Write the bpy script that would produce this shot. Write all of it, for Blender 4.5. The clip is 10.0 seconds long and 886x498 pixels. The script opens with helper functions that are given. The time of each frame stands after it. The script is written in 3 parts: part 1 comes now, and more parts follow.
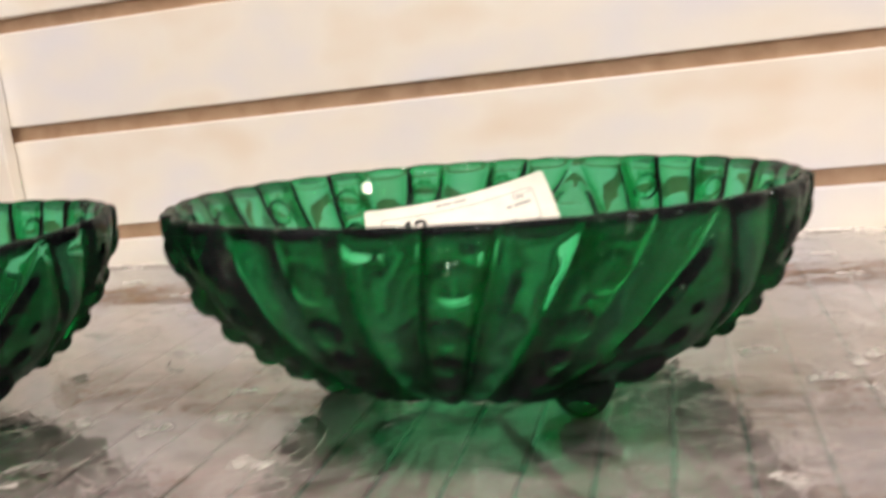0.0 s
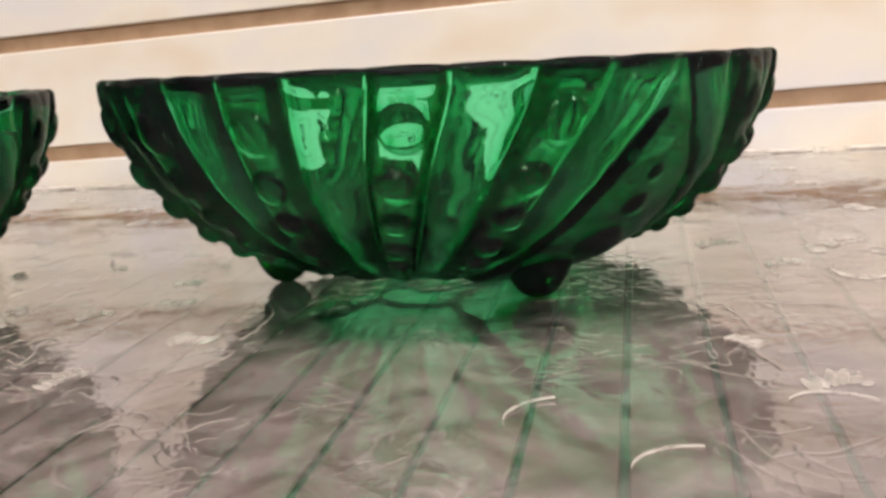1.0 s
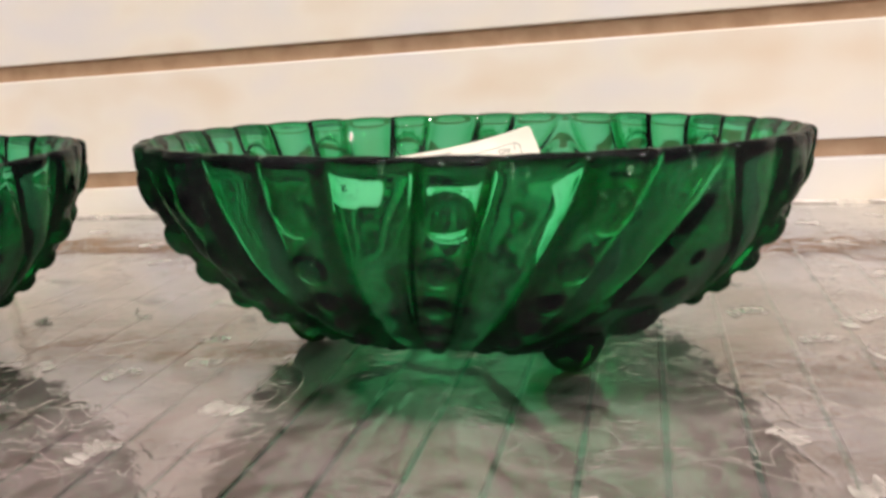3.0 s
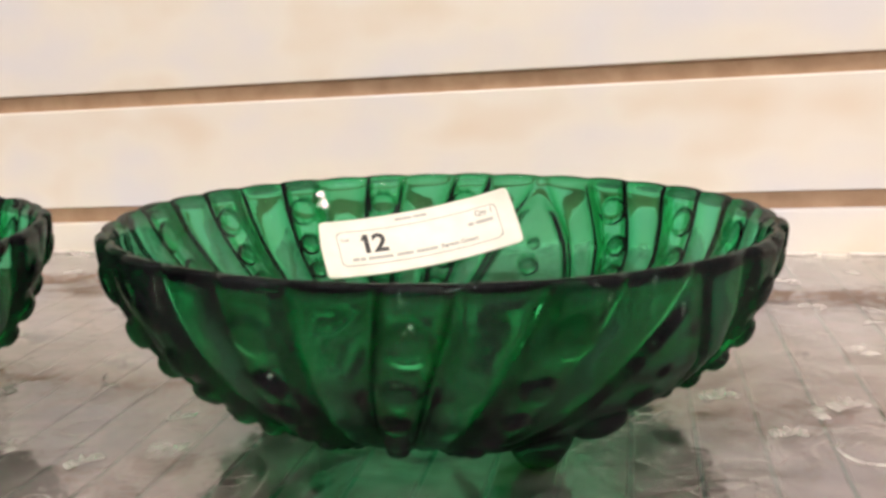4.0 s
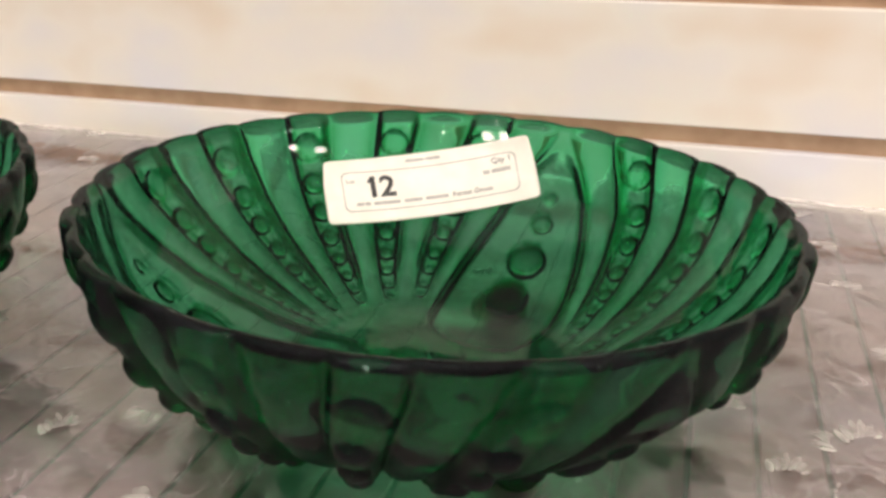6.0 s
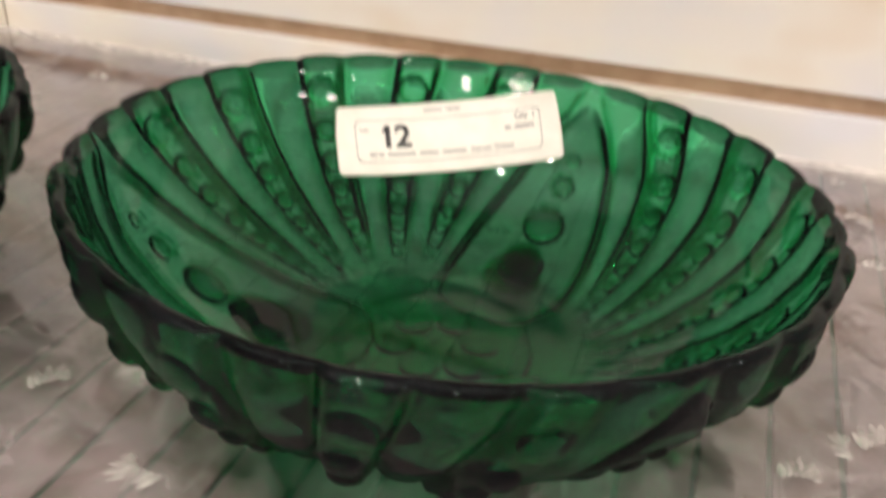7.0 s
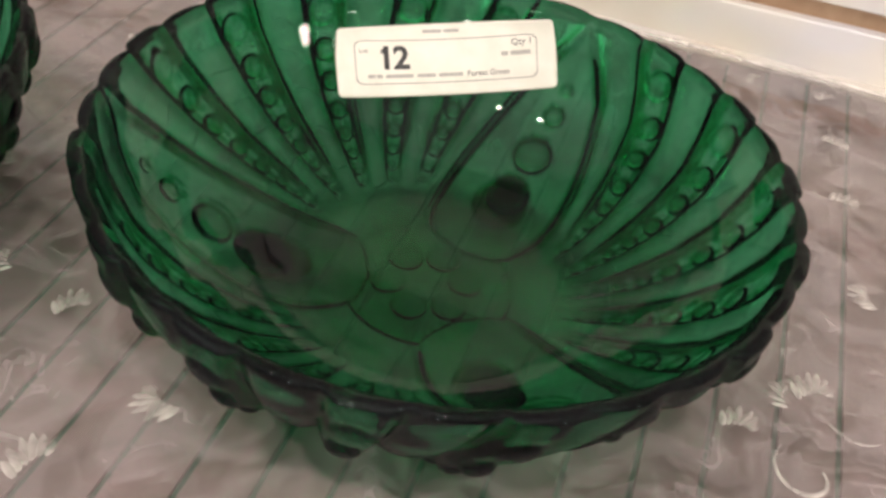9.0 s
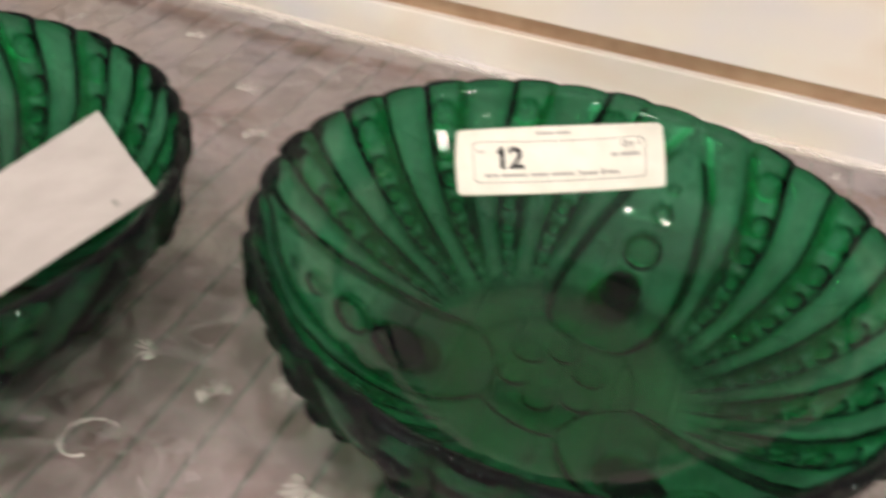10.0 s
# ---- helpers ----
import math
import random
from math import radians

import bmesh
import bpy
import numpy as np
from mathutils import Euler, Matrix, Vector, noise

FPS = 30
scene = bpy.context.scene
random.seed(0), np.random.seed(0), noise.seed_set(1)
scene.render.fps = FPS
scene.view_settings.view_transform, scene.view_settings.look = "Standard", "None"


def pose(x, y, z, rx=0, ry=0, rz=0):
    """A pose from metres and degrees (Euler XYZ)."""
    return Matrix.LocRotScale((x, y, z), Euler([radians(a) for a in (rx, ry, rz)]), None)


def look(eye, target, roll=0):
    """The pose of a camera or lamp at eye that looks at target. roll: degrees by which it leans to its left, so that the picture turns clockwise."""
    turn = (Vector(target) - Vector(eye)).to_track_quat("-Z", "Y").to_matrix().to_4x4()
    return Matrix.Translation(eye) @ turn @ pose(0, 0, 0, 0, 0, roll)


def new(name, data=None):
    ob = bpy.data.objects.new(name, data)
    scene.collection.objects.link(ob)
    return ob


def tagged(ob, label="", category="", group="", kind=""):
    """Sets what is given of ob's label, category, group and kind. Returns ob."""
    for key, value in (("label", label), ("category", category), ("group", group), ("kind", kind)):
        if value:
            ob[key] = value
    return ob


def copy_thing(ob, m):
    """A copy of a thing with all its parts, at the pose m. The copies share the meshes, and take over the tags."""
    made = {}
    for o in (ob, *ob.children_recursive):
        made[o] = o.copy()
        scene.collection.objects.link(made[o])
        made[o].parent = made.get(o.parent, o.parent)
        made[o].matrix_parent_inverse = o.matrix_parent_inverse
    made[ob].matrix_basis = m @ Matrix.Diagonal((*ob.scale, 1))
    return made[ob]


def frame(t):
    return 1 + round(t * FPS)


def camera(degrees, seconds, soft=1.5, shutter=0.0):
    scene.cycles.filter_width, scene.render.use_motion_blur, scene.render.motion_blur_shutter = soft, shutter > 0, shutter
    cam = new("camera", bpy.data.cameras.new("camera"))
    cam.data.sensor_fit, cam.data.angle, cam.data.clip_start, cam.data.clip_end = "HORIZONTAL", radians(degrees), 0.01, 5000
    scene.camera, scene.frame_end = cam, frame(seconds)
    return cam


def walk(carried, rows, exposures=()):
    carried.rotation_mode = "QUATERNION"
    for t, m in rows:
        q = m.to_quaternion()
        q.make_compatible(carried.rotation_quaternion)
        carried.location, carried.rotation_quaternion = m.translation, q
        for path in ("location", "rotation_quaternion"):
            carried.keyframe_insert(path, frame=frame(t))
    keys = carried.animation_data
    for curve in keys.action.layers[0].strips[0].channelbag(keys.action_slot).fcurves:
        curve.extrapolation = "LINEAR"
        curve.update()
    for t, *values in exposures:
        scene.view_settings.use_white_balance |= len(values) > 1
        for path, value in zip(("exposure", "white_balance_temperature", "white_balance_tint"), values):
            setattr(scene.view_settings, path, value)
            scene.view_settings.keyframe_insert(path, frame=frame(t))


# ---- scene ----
LENS = 52.82
cam = camera(LENS, 10.0, soft=3.0, shutter=0.6)
# seconds, eye x y z, yaw, pitch, roll
ROWS = [
    (0.0, 0.0465, -0.3133, 0.1071, 11.29, -10.79, -5.93),
    (0.2, 0.0367, -0.3137, 0.0969, 10.69, -10.98, -5.31),
    (0.5, 0.0390, -0.3116, 0.0857, 10.31, -12.53, -4.44),
    (1.0, 0.0466, -0.3097, 0.0778, 9.12, -13.19, -4.91),
    (1.5, 0.0433, -0.3082, 0.0781, 8.44, -13.35, -4.39),
    (2.0, 0.0452, -0.3071, 0.0833, 8.83, -12.84, -3.91),
    (2.2, 0.0437, -0.3068, 0.0844, 8.68, -12.56, -3.81),
    (3.3, 0.0378, -0.3021, 0.1023, 9.56, -12.50, -3.53),
    (3.5, 0.0409, -0.2983, 0.1073, 9.24, -12.71, -3.34),
    (4.0, 0.0447, -0.2938, 0.1235, 8.70, -12.80, -2.82),
    (4.5, 0.0541, -0.2845, 0.1265, 8.75, -15.45, -2.11),
    (5.0, 0.0559, -0.2799, 0.1413, 9.33, -16.59, -1.54),
    (5.2, 0.0578, -0.2759, 0.1437, 10.03, -17.63, -1.36),
    (6.3, 0.0553, -0.2496, 0.1695, 12.61, -24.77, 1.31),
    (6.5, 0.0553, -0.2471, 0.1714, 12.78, -25.18, 1.86),
    (7.0, 0.0531, -0.2326, 0.1738, 13.44, -29.22, 3.33),
    (7.2, 0.0537, -0.2208, 0.1781, 13.28, -34.05, 3.18),
    (7.5, 0.0513, -0.2178, 0.1962, 13.44, -36.26, 2.93),
    (8.0, 0.0495, -0.2203, 0.2208, 13.30, -38.81, 3.77),
    (8.5, 0.0477, -0.2210, 0.2285, 12.34, -41.03, 5.71),
    (9.0, 0.0436, -0.2207, 0.2280, 10.70, -42.67, 7.64),
    (9.5, 0.0385, -0.2275, 0.2358, 11.68, -39.89, 7.45),
    (9.7, 0.0325, -0.2315, 0.2379, 12.40, -39.23, 6.99),
    (10.0, 0.0080, -0.2384, 0.2361, 13.28, -37.60, 6.44),
]
walk(cam, [(t, pose(x, y, z, 90 + pitch, 0, yaw) @ pose(0, 0, 0, 0, 0, roll)) for t, x, y, z, yaw, pitch, roll in ROWS],
     exposures=[(0.0, -0.06), (2.0, -0.14), (4.0, -0.07), (5.0, -0.09), (6.5, -0.18), (8.5, -0.26), (10.0, -0.22)])

# ---- light: a shop interior, warm lamps in the ceiling over and before the shelf ----
world = bpy.data.worlds.new("world")
scene.world = world
world.use_nodes = True
world.node_tree.nodes["Background"].inputs["Color"].default_value = (1.0, 0.86, 0.74, 1)
world.node_tree.nodes["Background"].inputs["Strength"].default_value = 0.25


def area_lamp(name, eye, target, size, watts, colour):
    data = bpy.data.lights.new(name, "AREA")
    data.shape, data.size, data.energy, data.color = "DISK", size, watts, colour
    ob = new(name, data)
    ob.matrix_world = look(eye, target)
    return ob


WARM = (1.0, 0.872, 0.762)
# an added broad fill lamp, a row of small lamps over the shelf, and a few on the shop ceiling before it
# unseen source, added only to soften and brighten the shelf
panel = bpy.data.lights.new("soft_fill_lamp", "AREA")
panel.shape, panel.size, panel.size_y, panel.energy, panel.color = "RECTANGLE", 3.0, 2.4, 22.0, (1.0, 0.89, 0.905)
new("soft_fill_lamp", panel).matrix_world = look((0.0, -1.2, 1.58), (0.0, -1.2, 0.0))
for x in (-0.45, -0.15, 0.2, 0.55):
    area_lamp("display_light", (x, -0.50, 1.15), (x * 0.4, 0.05, 0.0), 0.05, 3.0, WARM)
for x, y, z in ((-0.95, -4.2, 1.4), (-0.45, -4.2, 1.4), (-0.75, -5.2, 1.5), (0.95, -4.4, 1.4)):
    area_lamp("ceiling_light", (x, y, z), (0.0, 0.0, 0.06), 0.3, 19.5, WARM)
for x, y, z in ((4.2, -1.1, 1.25), (3.2, -1.45, 1.48), (4.4, -3.1, 1.0)):
    area_lamp("ceiling_light", (x, y, z), (0.0, 0.0, 0.06), 0.3, 22.0, WARM)


# ---- materials ----
def material(name):
    mat = bpy.data.materials.new(name)
    mat.use_nodes = True
    nt = mat.node_tree
    return mat, nt, nt.nodes["Principled BSDF"]


def noise_mix(nt, bsdf, a, b, scale, detail=4.0, sharp=(0.35, 0.65)):
    """Two colours mixed by noise at a real-world scale into the base colour."""
    co = nt.nodes.new("ShaderNodeTexCoord")
    no = nt.nodes.new("ShaderNodeTexNoise")
    no.inputs["Scale"].default_value, no.inputs["Detail"].default_value = scale, detail
    ramp = nt.nodes.new("ShaderNodeValToRGB")
    ramp.color_ramp.elements[0].position, ramp.color_ramp.elements[1].position = sharp
    ramp.color_ramp.elements[0].color, ramp.color_ramp.elements[1].color = (*a, 1), (*b, 1)
    nt.links.new(co.outputs["Object"], no.inputs["Vector"])
    nt.links.new(no.outputs["Fac"], ramp.inputs["Fac"])
    nt.links.new(ramp.outputs["Color"], bsdf.inputs["Base Color"])
    return co, no, ramp


def bump(nt, co, bsdf, scale, strength, distance, socket="Normal"):
    no = nt.nodes.new("ShaderNodeTexNoise")
    no.inputs["Scale"].default_value, no.inputs["Detail"].default_value = scale, 3.0
    bu = nt.nodes.new("ShaderNodeBump")
    bu.inputs["Strength"].default_value, bu.inputs["Distance"].default_value = strength, distance
    nt.links.new(co.outputs["Object"], no.inputs["Vector"])
    nt.links.new(no.outputs["Fac"], bu.inputs["Height"])
    nt.links.new(bu.outputs["Normal"], bsdf.inputs[socket])
    return bu


def plain(name, a, b, scale, rough, relief=0.0, relief_scale=400.0, metal=0.0):
    mat, nt, bsdf = material(name)
    co, no, ramp = noise_mix(nt, bsdf, a, b, scale)
    bsdf.inputs["Roughness"].default_value, bsdf.inputs["Metallic"].default_value = rough, metal
    if relief:
        bump(nt, co, bsdf, relief_scale, 0.4, relief)
    return mat


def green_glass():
    """Green through and through; the tint deepens (Beer's law) with a per-vertex depth that also paints in darkness."""
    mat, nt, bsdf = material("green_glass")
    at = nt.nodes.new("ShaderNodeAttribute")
    at.attribute_name = "tint_depth"
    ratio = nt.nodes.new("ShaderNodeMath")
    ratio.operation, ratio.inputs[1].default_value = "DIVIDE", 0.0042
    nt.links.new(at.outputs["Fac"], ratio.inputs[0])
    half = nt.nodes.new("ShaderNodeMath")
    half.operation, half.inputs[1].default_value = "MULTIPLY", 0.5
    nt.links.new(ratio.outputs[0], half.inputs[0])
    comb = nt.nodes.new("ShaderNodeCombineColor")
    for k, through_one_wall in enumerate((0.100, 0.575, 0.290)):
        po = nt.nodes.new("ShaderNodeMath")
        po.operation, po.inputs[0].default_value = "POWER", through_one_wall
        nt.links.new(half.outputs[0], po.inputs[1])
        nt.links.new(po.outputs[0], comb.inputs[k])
    refr = nt.nodes.new("ShaderNodeBsdfRefraction")
    refr.inputs["Roughness"].default_value, refr.inputs["IOR"].default_value = 0.01, 1.5
    gloss = nt.nodes.new("ShaderNodeBsdfGlossy")
    gloss.inputs["Roughness"].default_value = 0.015
    fres = nt.nodes.new("ShaderNodeFresnel")
    fres.inputs["IOR"].default_value = 1.5
    rise = nt.nodes.new("ShaderNodeMath")
    rise.operation, rise.inputs[1].default_value, rise.inputs[2].default_value = "MULTIPLY_ADD", -0.12, 0.50
    dull = nt.nodes.new("ShaderNodeMath")
    dull.operation = "MULTIPLY"
    nt.links.new(fres.outputs["Fac"], rise.inputs[0])
    nt.links.new(rise.outputs[0], dull.inputs[1])
    mix = nt.nodes.new("ShaderNodeMixShader")
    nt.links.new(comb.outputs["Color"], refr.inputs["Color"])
    nt.links.new(fres.outputs["Fac"], dull.inputs[0])
    nt.links.new(dull.outputs[0], mix.inputs["Fac"])
    nt.links.new(refr.outputs["BSDF"], mix.inputs[1])
    nt.links.new(gloss.outputs["BSDF"], mix.inputs[2])
    # a pale bluish diffuse veil lifts the blacks: lens haze painted onto the glass
    co = nt.nodes.new("ShaderNodeTexCoord")
    veil = nt.nodes.new("ShaderNodeBsdfDiffuse")
    veil.inputs["Color"].default_value = (0.46, 0.46, 0.60, 1)
    veil_noise = nt.nodes.new("ShaderNodeTexNoise")
    veil_noise.inputs["Scale"].default_value, veil_noise.inputs["Detail"].default_value = 45.0, 5.0
    nt.links.new(co.outputs["Object"], veil_noise.inputs["Vector"])
    amount = nt.nodes.new("ShaderNodeMapRange")
    amount.inputs["From Min"].default_value, amount.inputs["From Max"].default_value = 0.3, 0.7
    amount.inputs["To Min"].default_value, amount.inputs["To Max"].default_value = 0.003, 0.016
    nt.links.new(veil_noise.outputs["Fac"], amount.inputs["Value"])
    veiled = nt.nodes.new("ShaderNodeMixShader")
    nt.links.new(amount.outputs["Result"], veiled.inputs["Fac"])
    nt.links.new(mix.outputs["Shader"], veiled.inputs[1])
    nt.links.new(veil.outputs["BSDF"], veiled.inputs[2])
    nt.links.new(veiled.outputs["Shader"], nt.nodes["Material Output"].inputs["Surface"])
    b = bump(nt, co, refr, 160.0, 0.10, 0.0005)
    nt.links.new(b.outputs["Normal"], gloss.inputs["Normal"])
    nt.nodes.remove(bsdf)
    return mat


def clear_film():
    """Clear soft plastic: mostly let through, glossy towards grazing, finely creased."""
    mat, nt, bsdf = material("clear_vinyl")
    co = nt.nodes.new("ShaderNodeTexCoord")
    gloss = nt.nodes.new("ShaderNodeBsdfGlossy")
    gloss.inputs["Roughness"].default_value = 0.04
    clear = nt.nodes.new("ShaderNodeBsdfTransparent")
    clear.inputs["Color"].default_value = (0.96, 0.97, 0.96, 1)
    fres = nt.nodes.new("ShaderNodeFresnel")
    fres.inputs["IOR"].default_value = 1.5
    mix = nt.nodes.new("ShaderNodeMixShader")
    b = bump(nt, co, gloss, 55.0, 0.12, 0.0010)
    swirl = nt.nodes.new("ShaderNodeTexNoise")
    swirl.inputs["Scale"].default_value, swirl.inputs["Detail"].default_value, swirl.inputs["Distortion"].default_value = 75.0, 3.0, 2.6
    nt.links.new(co.outputs["Object"], swirl.inputs["Vector"])
    press = nt.nodes.new("ShaderNodeBump")
    press.inputs["Strength"].default_value, press.inputs["Distance"].default_value = 0.13, 0.0009
    nt.links.new(swirl.outputs["Fac"], press.inputs["Height"])
    nt.links.new(b.outputs["Normal"], press.inputs["Normal"])
    # fine pressed curls: thin ridges along the level lines of a swirling noise
    lines = []
    for scale, twist, thin in ((34.0, 1.0, 0.020), (62.0, 1.4, 0.028)):
        curl = nt.nodes.new("ShaderNodeTexNoise")
        curl.inputs["Scale"].default_value, curl.inputs["Detail"].default_value, curl.inputs["Distortion"].default_value = scale, 1.0, twist
        nt.links.new(co.outputs["Object"], curl.inputs["Vector"])
        away = nt.nodes.new("ShaderNodeMath")
        away.operation, away.inputs[1].default_value = "SUBTRACT", 0.5
        nt.links.new(curl.outputs["Fac"], away.inputs[0])
        size = nt.nodes.new("ShaderNodeMath")
        size.operation = "ABSOLUTE"
        nt.links.new(away.outputs[0], size.inputs[0])
        ridge = nt.nodes.new("ShaderNodeMapRange")
        ridge.interpolation_type = "SMOOTHSTEP"
        ridge.inputs["From Min"].default_value, ridge.inputs["From Max"].default_value = 0.0, thin
        ridge.inputs["To Min"].default_value, ridge.inputs["To Max"].default_value = 1.0, 0.0
        nt.links.new(size.outputs[0], ridge.inputs["Value"])
        lines.append(ridge)
    both_lines = nt.nodes.new("ShaderNodeMath")
    both_lines.operation = "MAXIMUM"
    nt.links.new(lines[0].outputs["Result"], both_lines.inputs[0])
    nt.links.new(lines[1].outputs["Result"], both_lines.inputs[1])
    # the press was uneven: the curls come and go
    patchy = nt.nodes.new("ShaderNodeTexNoise")
    patchy.inputs["Scale"].default_value = 26.0
    nt.links.new(co.outputs["Object"], patchy.inputs["Vector"])
    there = nt.nodes.new("ShaderNodeMapRange")
    there.inputs["From Min"].default_value, there.inputs["From Max"].default_value = 0.42, 0.62
    nt.links.new(patchy.outputs["Fac"], there.inputs["Value"])
    curls = nt.nodes.new("ShaderNodeMath")
    curls.operation = "MULTIPLY"
    nt.links.new(both_lines.outputs[0], curls.inputs[0])
    nt.links.new(there.outputs["Result"], curls.inputs[1])
    emboss = nt.nodes.new("ShaderNodeBump")
    emboss.inputs["Strength"].default_value, emboss.inputs["Distance"].default_value = 0.34, 0.0004
    nt.links.new(curls.outputs[0], emboss.inputs["Height"])
    nt.links.new(press.outputs["Normal"], emboss.inputs["Normal"])
    nt.links.new(emboss.outputs["Normal"], gloss.inputs["Normal"])
    b = emboss
    nt.links.new(b.outputs["Normal"], fres.inputs["Normal"])
    # both faces of the sheet mirror
    both = nt.nodes.new("ShaderNodeMath")
    both.operation, both.use_clamp, both.inputs[1].default_value = "MULTIPLY", True, 2.3
    nt.links.new(fres.outputs["Fac"], both.inputs[0])
    nt.links.new(both.outputs[0], mix.inputs["Fac"])
    nt.links.new(gloss.outputs["BSDF"], mix.inputs[2])
    haze = nt.nodes.new("ShaderNodeBsdfDiffuse")
    haze.inputs["Color"].default_value = (0.68, 0.595, 0.615, 1)
    milky = nt.nodes.new("ShaderNodeMixShader")
    no = nt.nodes.new("ShaderNodeTexNoise")
    no.inputs["Scale"].default_value, no.inputs["Detail"].default_value, no.inputs["Distortion"].default_value = 34.0, 6.0, 1.8
    ramp = nt.nodes.new("ShaderNodeMapRange")
    ramp.inputs["From Min"].default_value, ramp.inputs["From Max"].default_value = 0.36, 0.66
    ramp.inputs["To Min"].default_value, ramp.inputs["To Max"].default_value = 0.0, 0.32
    nt.links.new(co.outputs["Object"], no.inputs["Vector"])
    nt.links.new(no.outputs["Fac"], ramp.inputs["Value"])
    white = nt.nodes.new("ShaderNodeMath")
    white.operation, white.use_clamp, white.inputs[1].default_value = "MULTIPLY_ADD", True, 0.20
    nt.links.new(curls.outputs[0], white.inputs[0])
    nt.links.new(ramp.outputs["Result"], white.inputs[2])
    nt.links.new(white.outputs[0], milky.inputs["Fac"])
    nt.links.new(clear.outputs["BSDF"], milky.inputs[1])
    nt.links.new(haze.outputs["BSDF"], milky.inputs[2])
    nt.links.new(milky.outputs["Shader"], mix.inputs[1])
    nt.links.new(mix.outputs["Shader"], nt.nodes["Material Output"].inputs["Surface"])
    return mat


def whitened_vinyl(name, least, most):
    """Pressed parts of the clear plastic, whitened more or less."""
    mat, nt, bsdf = material(name)
    bsdf.inputs["Base Color"].default_value = (0.84, 0.80, 0.76, 1)
    bsdf.inputs["Roughness"].default_value = 0.09
    clear = nt.nodes.new("ShaderNodeBsdfTransparent")
    mix = nt.nodes.new("ShaderNodeMixShader")
    co = nt.nodes.new("ShaderNodeTexCoord")
    no = nt.nodes.new("ShaderNodeTexNoise")
    no.inputs["Scale"].default_value = 60.0
    ramp = nt.nodes.new("ShaderNodeValToRGB")
    ramp.color_ramp.elements[0].position, ramp.color_ramp.elements[1].position = 0.33, 0.66
    ramp.color_ramp.elements[0].color, ramp.color_ramp.elements[1].color = (least, least, least, 1), (most, most, most, 1)
    nt.links.new(co.outputs["Object"], no.inputs["Vector"])
    nt.links.new(no.outputs["Fac"], ramp.inputs["Fac"])
    nt.links.new(ramp.outputs["Color"], mix.inputs["Fac"])
    nt.links.new(clear.outputs["BSDF"], mix.inputs[1])
    nt.links.new(bsdf.outputs["BSDF"], mix.inputs[2])
    nt.links.new(mix.outputs["Shader"], nt.nodes["Material Output"].inputs["Surface"])
    return mat


def mottled_board():
    """Greyed board with pinkish and greenish blotches and a fine grain, each board a little different."""
    mat, nt, bsdf = material("grey_board")
    co, no, ramp = noise_mix(nt, bsdf, (0.265, 0.210, 0.202), (0.435, 0.335, 0.335), 30.0, 6.0, (0.34, 0.66))
    no.inputs["Distortion"].default_value = 1.2
    middle = ramp.color_ramp.elements.new(0.5)
    middle.color = (0.338, 0.275, 0.260, 1)
    geo = nt.nodes.new("ShaderNodeNewGeometry")
    nt.links.new(geo.outputs["Position"], no.inputs["Vector"])
    fine = nt.nodes.new("ShaderNodeTexNoise")
    fine.inputs["Scale"].default_value, fine.inputs["Detail"].default_value = 210.0, 4.0
    nt.links.new(geo.outputs["Position"], fine.inputs["Vector"])
    info = nt.nodes.new("ShaderNodeObjectInfo")
    add = nt.nodes.new("ShaderNodeMath")
    add.operation = "MULTIPLY_ADD"
    add.inputs[1].default_value, add.inputs[2].default_value = 0.22, 0.80
    nt.links.new(fine.outputs["Fac"], add.inputs[0])
    each = nt.nodes.new("ShaderNodeMath")
    each.operation, each.inputs[1].default_value = "MULTIPLY_ADD", 0.16
    nt.links.new(info.outputs["Random"], each.inputs[0])
    nt.links.new(add.outputs[0], each.inputs[2])
    vary = nt.nodes.new("ShaderNodeHueSaturation")
    nt.links.new(ramp.outputs["Color"], vary.inputs["Color"])
    nt.links.new(each.outputs[0], vary.inputs["Value"])
    nt.links.new(vary.outputs["Color"], bsdf.inputs["Base Color"])
    bsdf.inputs["Roughness"].default_value = 0.55
    return mat


def laminate():
    """White laminate, glossy and a little wavy; cream and bluish patches paint in the room's cloudy reflections."""
    mat, nt, bsdf = material("white_laminate")
    co, no, ramp = noise_mix(nt, bsdf, (0.75, 0.655, 0.54), (0.725, 0.725, 0.765), 1.0, 2.0, (0.27, 0.72))
    mid = ramp.color_ramp.elements.new(0.47)
    mid.color = (0.80, 0.765, 0.70, 1)
    stretch = nt.nodes.new("ShaderNodeMapping")
    stretch.inputs["Scale"].default_value = (11.0, 11.0, 19.0)
    nt.links.new(co.outputs["Object"], stretch.inputs["Vector"])
    nt.links.new(stretch.outputs["Vector"], no.inputs["Vector"])
    bsdf.inputs["Roughness"].default_value = 0.22
    bump(nt, co, bsdf, 14.0, 0.4, 0.006)
    return mat


GLASS = green_glass()
FILM = clear_film()
# the white of the leaves and rolled edge also paints in their glints
WHITE_PRESS = whitened_vinyl("pressed_vinyl", 0.12, 0.95)
CLEAR_PRESS = whitened_vinyl("clear_pressed_vinyl", 0.02, 0.22)
LAMINATE = laminate()
GROOVE = plain("brown_board", (0.42, 0.275, 0.175), (0.52, 0.36, 0.24), 60.0, 0.6, 0.0003)
BOARD = mottled_board()
# the green in this base colour stands in for light tinted by the bowl
SHELF_BASE = plain("bowl_lit_base", (0.09, 0.16, 0.125), (0.17, 0.22, 0.18), 40.0, 0.5)
PAPER = plain("label_paper", (0.80, 0.78, 0.70), (0.86, 0.84, 0.77), 120.0, 0.5)
